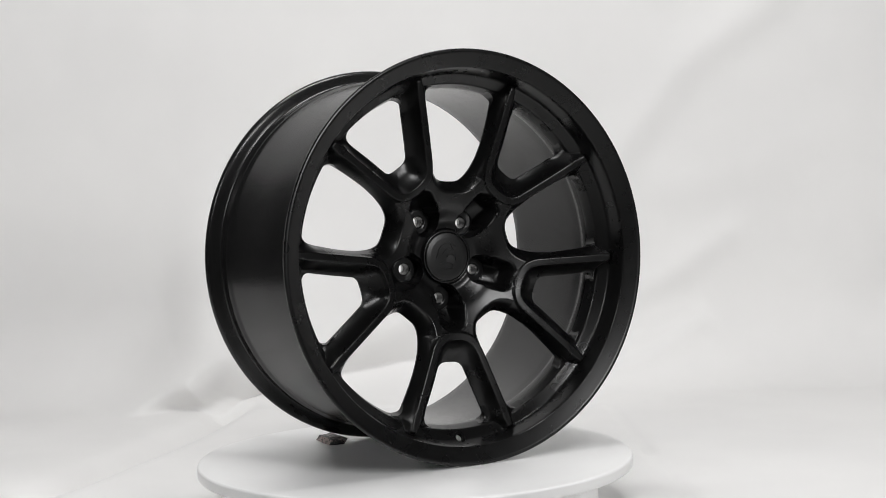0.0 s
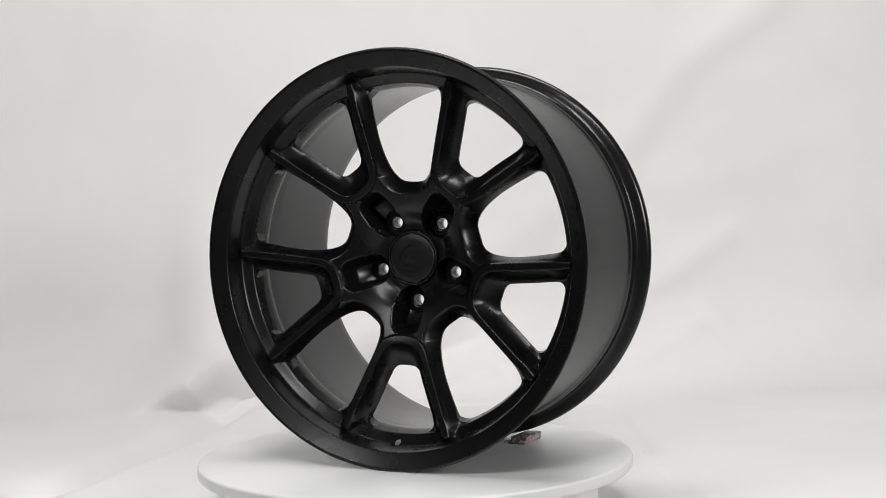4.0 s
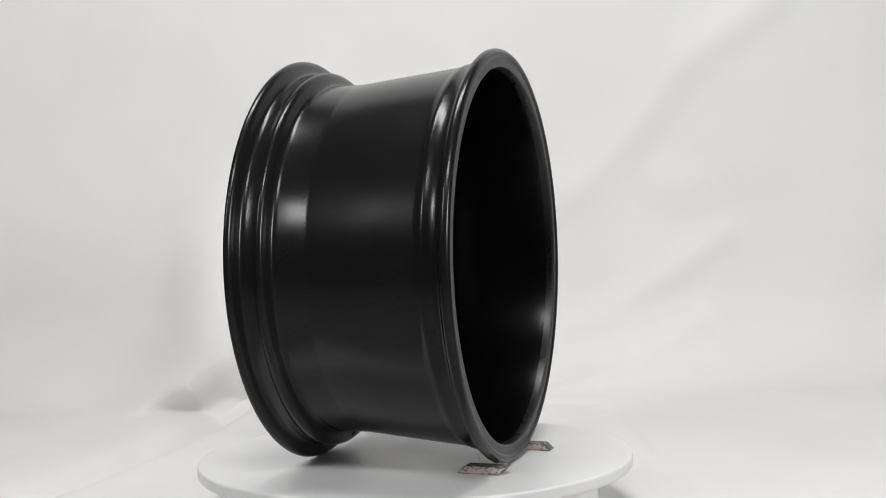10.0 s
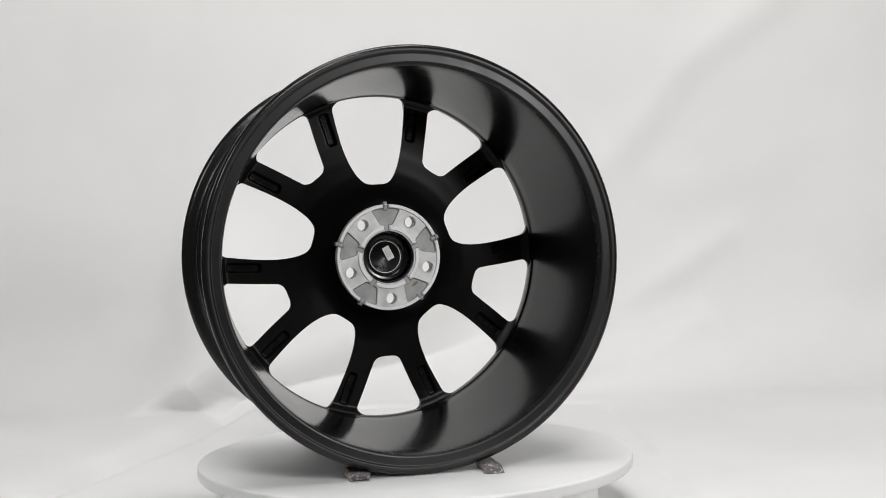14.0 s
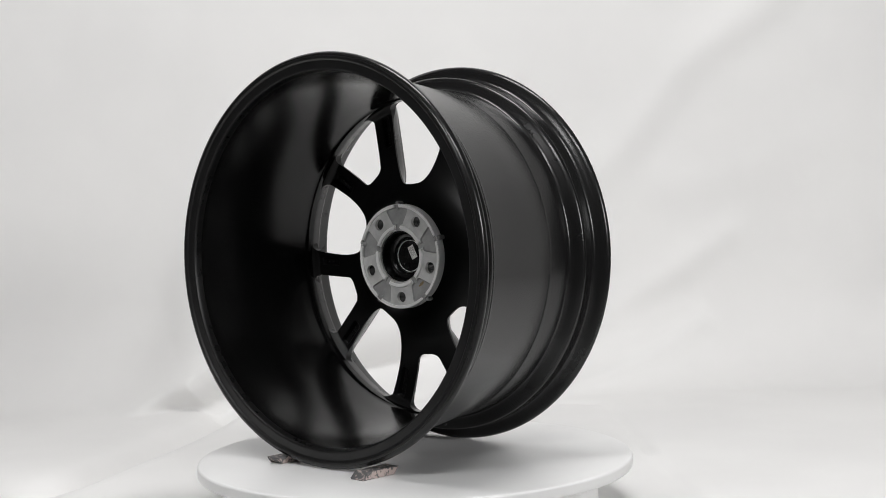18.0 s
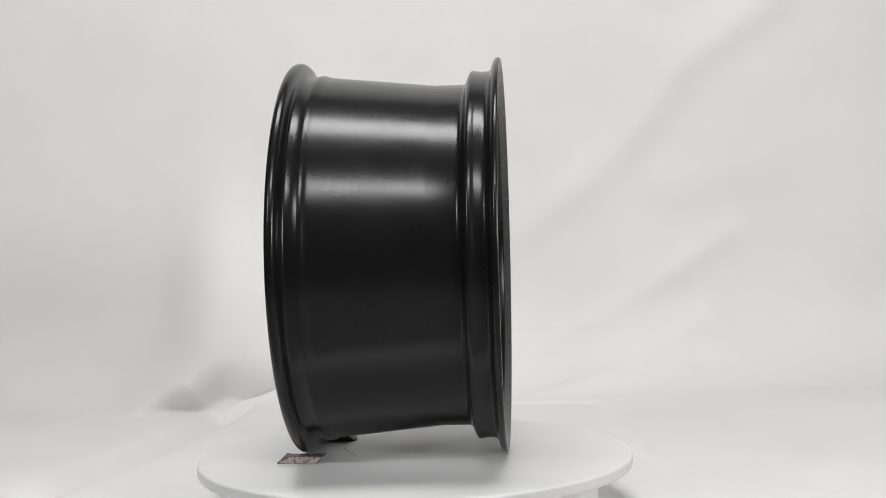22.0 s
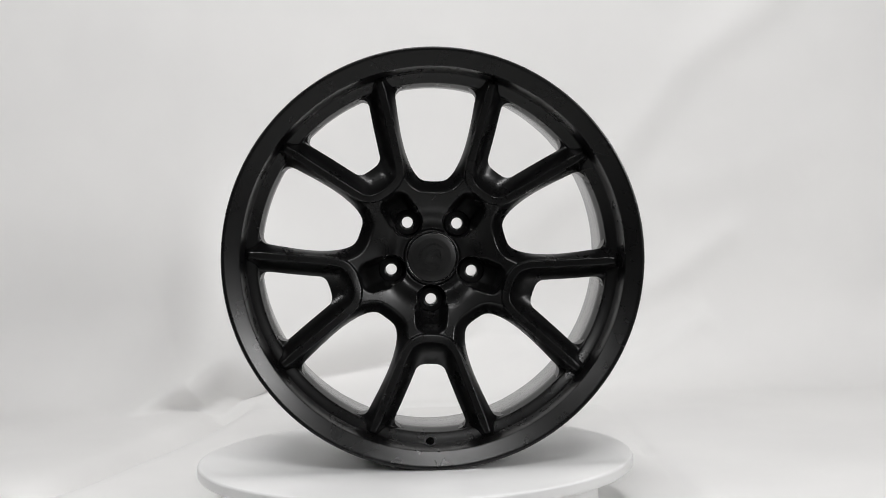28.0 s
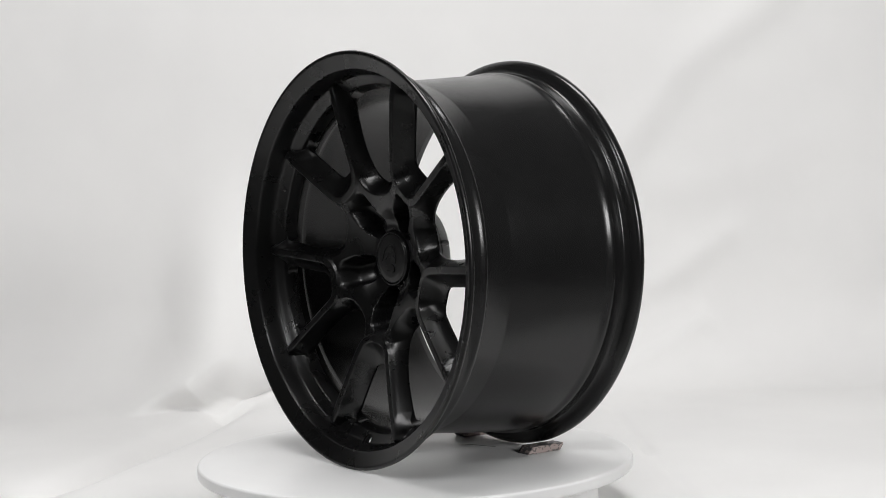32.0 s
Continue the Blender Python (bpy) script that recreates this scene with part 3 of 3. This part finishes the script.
    cut = np.minimum(0.0034 - across, np.maximum(Rr - 0.0650, 0.0470 - Rr))
    y = y - (y - 0.1190) * smooth_step((cut + 0.0003) / 0.0011)
    notch = cut > 0
    bolt = np.hypot(Rr * np.cos(np.radians(off)) - LUG_U, Rr * np.sin(np.radians(off)))
    hole = bolt < 0.0079
    y[:, 0] = np.minimum(y[:, 0], 0.1195)
    verts = np.stack([Rr * np.cos(A), y, Rr * np.sin(A)], -1).reshape(-1, 3)
    faces, mats = [], []
    for i in range(na):
        j = (i + 1) % na
        for k in range(nr - 1):
            cell = ((i, k), (j, k), (j, k + 1), (i, k + 1))
            if all(hole[c] for c in cell):
                continue
            faces.append(tuple(p * nr + q for p, q in cell))
            mats.append(1 if any(rec[c] or notch[c] for c in cell) else 0 if all(rim_band[c] > 0.02 for c in cell) else 2)
    pad = child("mounting_pad", mesh_of("mounting_pad", verts, faces, [MACHINED, CAST, FACED], index=mats, angle=35), WHEEL, "bare machined aluminium mounting ring with cast recesses")
    pad.matrix_local = HUB
    # skirt of the pad, bolt sleeves and bore
    v, f = lathe([(0.0735, 0.1229), (0.0740, 0.1222), (0.0742, 0.108), (0.0735, 0.108)], 160)
    child("pad_edge", mesh_of("pad_edge", v, f, MACHINED, angle=40), WHEEL).matrix_local = HUB
    for k in range(5):
        t = radians(-54 + 72 * k)
        nub = part("nub", box(0.0125, 0.0130, 0.0062, 0.0024, 4), CAST, WHEEL)
        nub.matrix_local = HUB @ Matrix.Translation((0.0718 * math.cos(t), 0.1143, 0.0718 * math.sin(t))) @ pose(0, 0, 0, 0, -math.degrees(t), 0)
    for k in range(5):
        t = radians(-90 + 72 * k)
        v, f = lathe([(0.0079, 0.1219), (0.0084, 0.1222), (0.0084, 0.108), (0.0079, 0.108)], 32)
        ob = child("bolt_sleeve", mesh_of("bolt_sleeve", v, f, FACED, angle=40), WHEEL)
        ob.matrix_local = HUB @ Matrix.Translation((LUG_U * math.cos(t), 0, LUG_U * math.sin(t)))
    v, f = lathe([(0.0362, 0.1196), (0.0366, 0.1200), (0.0372, 0.088), (0.0340, 0.086), (0.0345, 0.092)], 96)
    child("bore", mesh_of("bore", v, f, CAST, angle=40), WHEEL).matrix_local = HUB
    # the cap's back: collar, dish and a small label
    v, f = lathe(rounded([(0.0005, 0.0975), (0.0235, 0.0975), (0.0245, 0.1030), (0.0268, 0.1048), (0.0325, 0.1060), (0.0336, 0.0900), (0.0005, 0.0900)], 0.0012), 96)
    child("cap_back", mesh_of("cap_back", v, f, GLOSS, angle=40), WHEEL, "glossy black back of the cap").matrix_local = HUB
    v, f = lathe(rounded([(0.0219, 0.0970), (0.0228, 0.0970), (0.0228, 0.0990), (0.0219, 0.0990)], 0.0003), 96)
    child("cap_clip_ring", mesh_of("cap_clip_ring", v, f, MACHINED, angle=40), WHEEL, "thin bright wire ring").matrix_local = HUB
    label = part("label", box(0.0105, 0.0006, 0.0195, 0.00025), PAPER, WHEEL, "small white label with unreadable print")
    label.matrix_local = HUB @ Matrix.Translation((-0.005, 0.0980, 0.005)) @ pose(0, 0, 0, 0, 24, 0)
    for k in range(5):
        part("print_bar", box(0.00035, 0.0003, 0.014 - 0.003 * (k % 2), 0), PRINT, label).matrix_local = pose(-0.0034 + 0.0017 * k, 0.00035, 0.0003)
    for x, z, sx, sz in ((0.0035, -0.0135, 0.0017, 0.0075), (0.0075, -0.0135, 0.0017, 0.0065)):
        part("rib", box(sx, 0.0014, sz, 0.0005), GLOSS, WHEEL).matrix_local = HUB @ pose(x, 0.0979, z)
    v, f = lathe(rounded([(0.0012, 0.0970), (0.0030, 0.0970), (0.0030, 0.0988), (0.0012, 0.0988)], 0.0004), 24)
    child("clip_socket", mesh_of("clip_socket", v, f, GLOSS, angle=40), WHEEL).matrix_local = HUB @ Matrix.Translation((0.0125, 0, -0.0120))
    # raised writing in the recesses of the limbs' backs: words on two, plain bars on the others
    for k in range(5):
        for sgn in (-1, 1):
            t = radians(-90 + 72 * k)
            c, s = math.cos(t), math.sin(t)
            along = Vector((0.925, 0, 0.38 * sgn)).normalized()
            way = Vector((along.x * c - along.z * s, 0, along.x * s + along.z * c))
            face = lambda e: (0.1860 + along.x * e, (0.0585 * sgn + along.z * e))
            def seat(e, lift):
                u, w = face(e)
                return Vector((u * c - w * s, float(back_height(math.hypot(u, w))) + lift, u * s + w * c))
            up = Vector((0, 1, 0))
            slope = (seat(0.01, 0) - seat(-0.01, 0)).normalized()
            side = up.cross(slope).normalized()
            turn = Matrix((slope, side, slope.cross(side))).transposed().to_4x4()
            if (k, sgn) in WORDED:
                words, shift = WORDED[k, sgn]
                ob = child("raised_letters", letters(words, 0.0066, 0.0016), WHEEL, "raised words cast in the spoke's back")
                ob.matrix_local = HUB @ Matrix.Translation(seat(shift, -0.0054)) @ turn
                continue
            count = 6 if (k + sgn) % 3 else 4
            for i in range(count):
                bar = part("raised_mark", box(0.0024 + 0.0012 * ((i + k) % 2), 0.0056, 0.0016, 0.0004, 1), SATIN, WHEEL)
                bar.matrix_local = HUB @ Matrix.Translation(seat((i - count / 2 + 0.5) * 0.0047, -0.0050)) @ turn
    # a brown stain and faint cast marks in the pad's recesses
    for x, z, sx, sz, tilt in ((-0.036, -0.040, 0.0052, 0.0020, 35), (-0.0325, -0.0425, 0.0020, 0.0013, 10), (-0.038, -0.0385, 0.0022, 0.0012, 60)):
        bm = bmesh.new()
        bmesh.ops.create_cone(bm, cap_ends=True, segments=20, radius1=1, radius2=0.8, depth=0.00012)
        for q in bm.verts:
            q.co.x, q.co.y = q.co.x * sx * (1 + 0.3 * noise.noise(q.co * 2.3)), q.co.y * sz * (1 + 0.3 * noise.noise(q.co * 3.1))
        part("stain", bm, STAIN, pad, "brown stain").matrix_local = Matrix.Translation((x, 0.1185, z)) @ pose(0, 0, 0, 90, tilt, 0)
    for x, z, l in ((0.0575, 0.0020, 0.0046), (0.0585, 0.0135, 0.0040), (0.0565, 0.0185, 0.0036)):
        part("cast_mark", box(l, 0.0005, 0.0012, 0.0002, 1), CAST, pad).matrix_local = pose(x, 0.1186, z, 0, 15, 0)


cap_and_pad()


# ---- chocks on the disc, beside the foot of the wheel ----
def chock(sx, lean, cut):
    """A short bar whose long sides lean, with rough edges."""
    bm = box(sx, 0.056, 0.0096, 0.0)
    bmesh.ops.subdivide_edges(bm, edges=bm.edges[:], cuts=3, use_grid_fill=True)
    for v in bm.verts:
        v.co.y += lean * (v.co.z / 0.0096)
        v.co.x += cut * (v.co.z / 0.0096)
        v.co.z += 0.0048
        k = noise.noise(v.co * 90)
        if v.co.z > 0.0001:
            v.co += Vector((k, noise.noise(v.co * 70 + Vector((3, 1, 2))), noise.noise(v.co * 80 + Vector((7, 1, 2))))) * 0.0009
    bmesh.ops.bevel(bm, geom=[e for e in bm.edges if len(e.link_faces) == 2 and e.calc_face_angle(0) > 0.7], offset=0.0012, segments=2, profile=0.5, affect="EDGES")
    for f in bm.faces:
        f.smooth = True
    ob = part("wheel_chock", bm, CHIPPED, None)
    ob.data.materials.append(WORN)
    for f in ob.data.polygons:
        f.material_index = 1 if abs(f.normal.x) > 0.6 and abs(f.center.y) < 0.024 else 0
    return ob


CHOCKS = []
for cx, cy, turn, lean, cut in ((0.1135, 0.1330, 3.0, 0.009, -0.002), (-0.0585, 0.1500, 4.0, -0.009, 0.002)):
    block = chock(0.024, lean, cut)
    CHOCKS.append((block, pose(cx, cy, 0, 0, 0, -turn)))
    tagged(block, "small chipped grey block with worn pink patches", "chock", "chocks under the wheel")


def hair_on_disc():
    line = np.array([(-0.0096, 0.0835), (0.004, 0.0925), (0.022, 0.1000), (0.046, 0.1080)])
    line = spline(line, 0.003)
    t = np.gradient(line, axis=0)
    t /= np.linalg.norm(t, axis=1)[:, None]
    s = np.stack([-t[:, 1], t[:, 0]], 1) * 0.00022
    n = len(line)
    ring = [(line - s, 0.0001), (line, 0.0005), (line + s, 0.0001)]
    v = np.stack([np.column_stack([p, np.full(n, z)]) for p, z in ring], 1).reshape(-1, 3)
    f = [(3 * i + k, 3 * i + k + 1, 3 * i + k + 4, 3 * i + k + 3) for i in range(n - 1) for k in range(2)]
    ob = new("stray_hair", mesh_of("stray_hair", v, f, HAIR))
    tagged(ob, "thin dark stray hair lying on the white disc", "hair")
    return ob


HAIRS = hair_on_disc()


# ---- what turns ----
def motions():
    times = [float(k) for k in range(33)]
    spin = [(t, pose(0, 0, 0, 0, 0, START + SPEED * t)) for t in times]
    walk(WHEEL, spin)
    walk(TOP, spin)
    walk(HAIRS, spin)
    for ob, place in CHOCKS:
        walk(ob, [(t, m @ place) for t, m in spin])


motions()
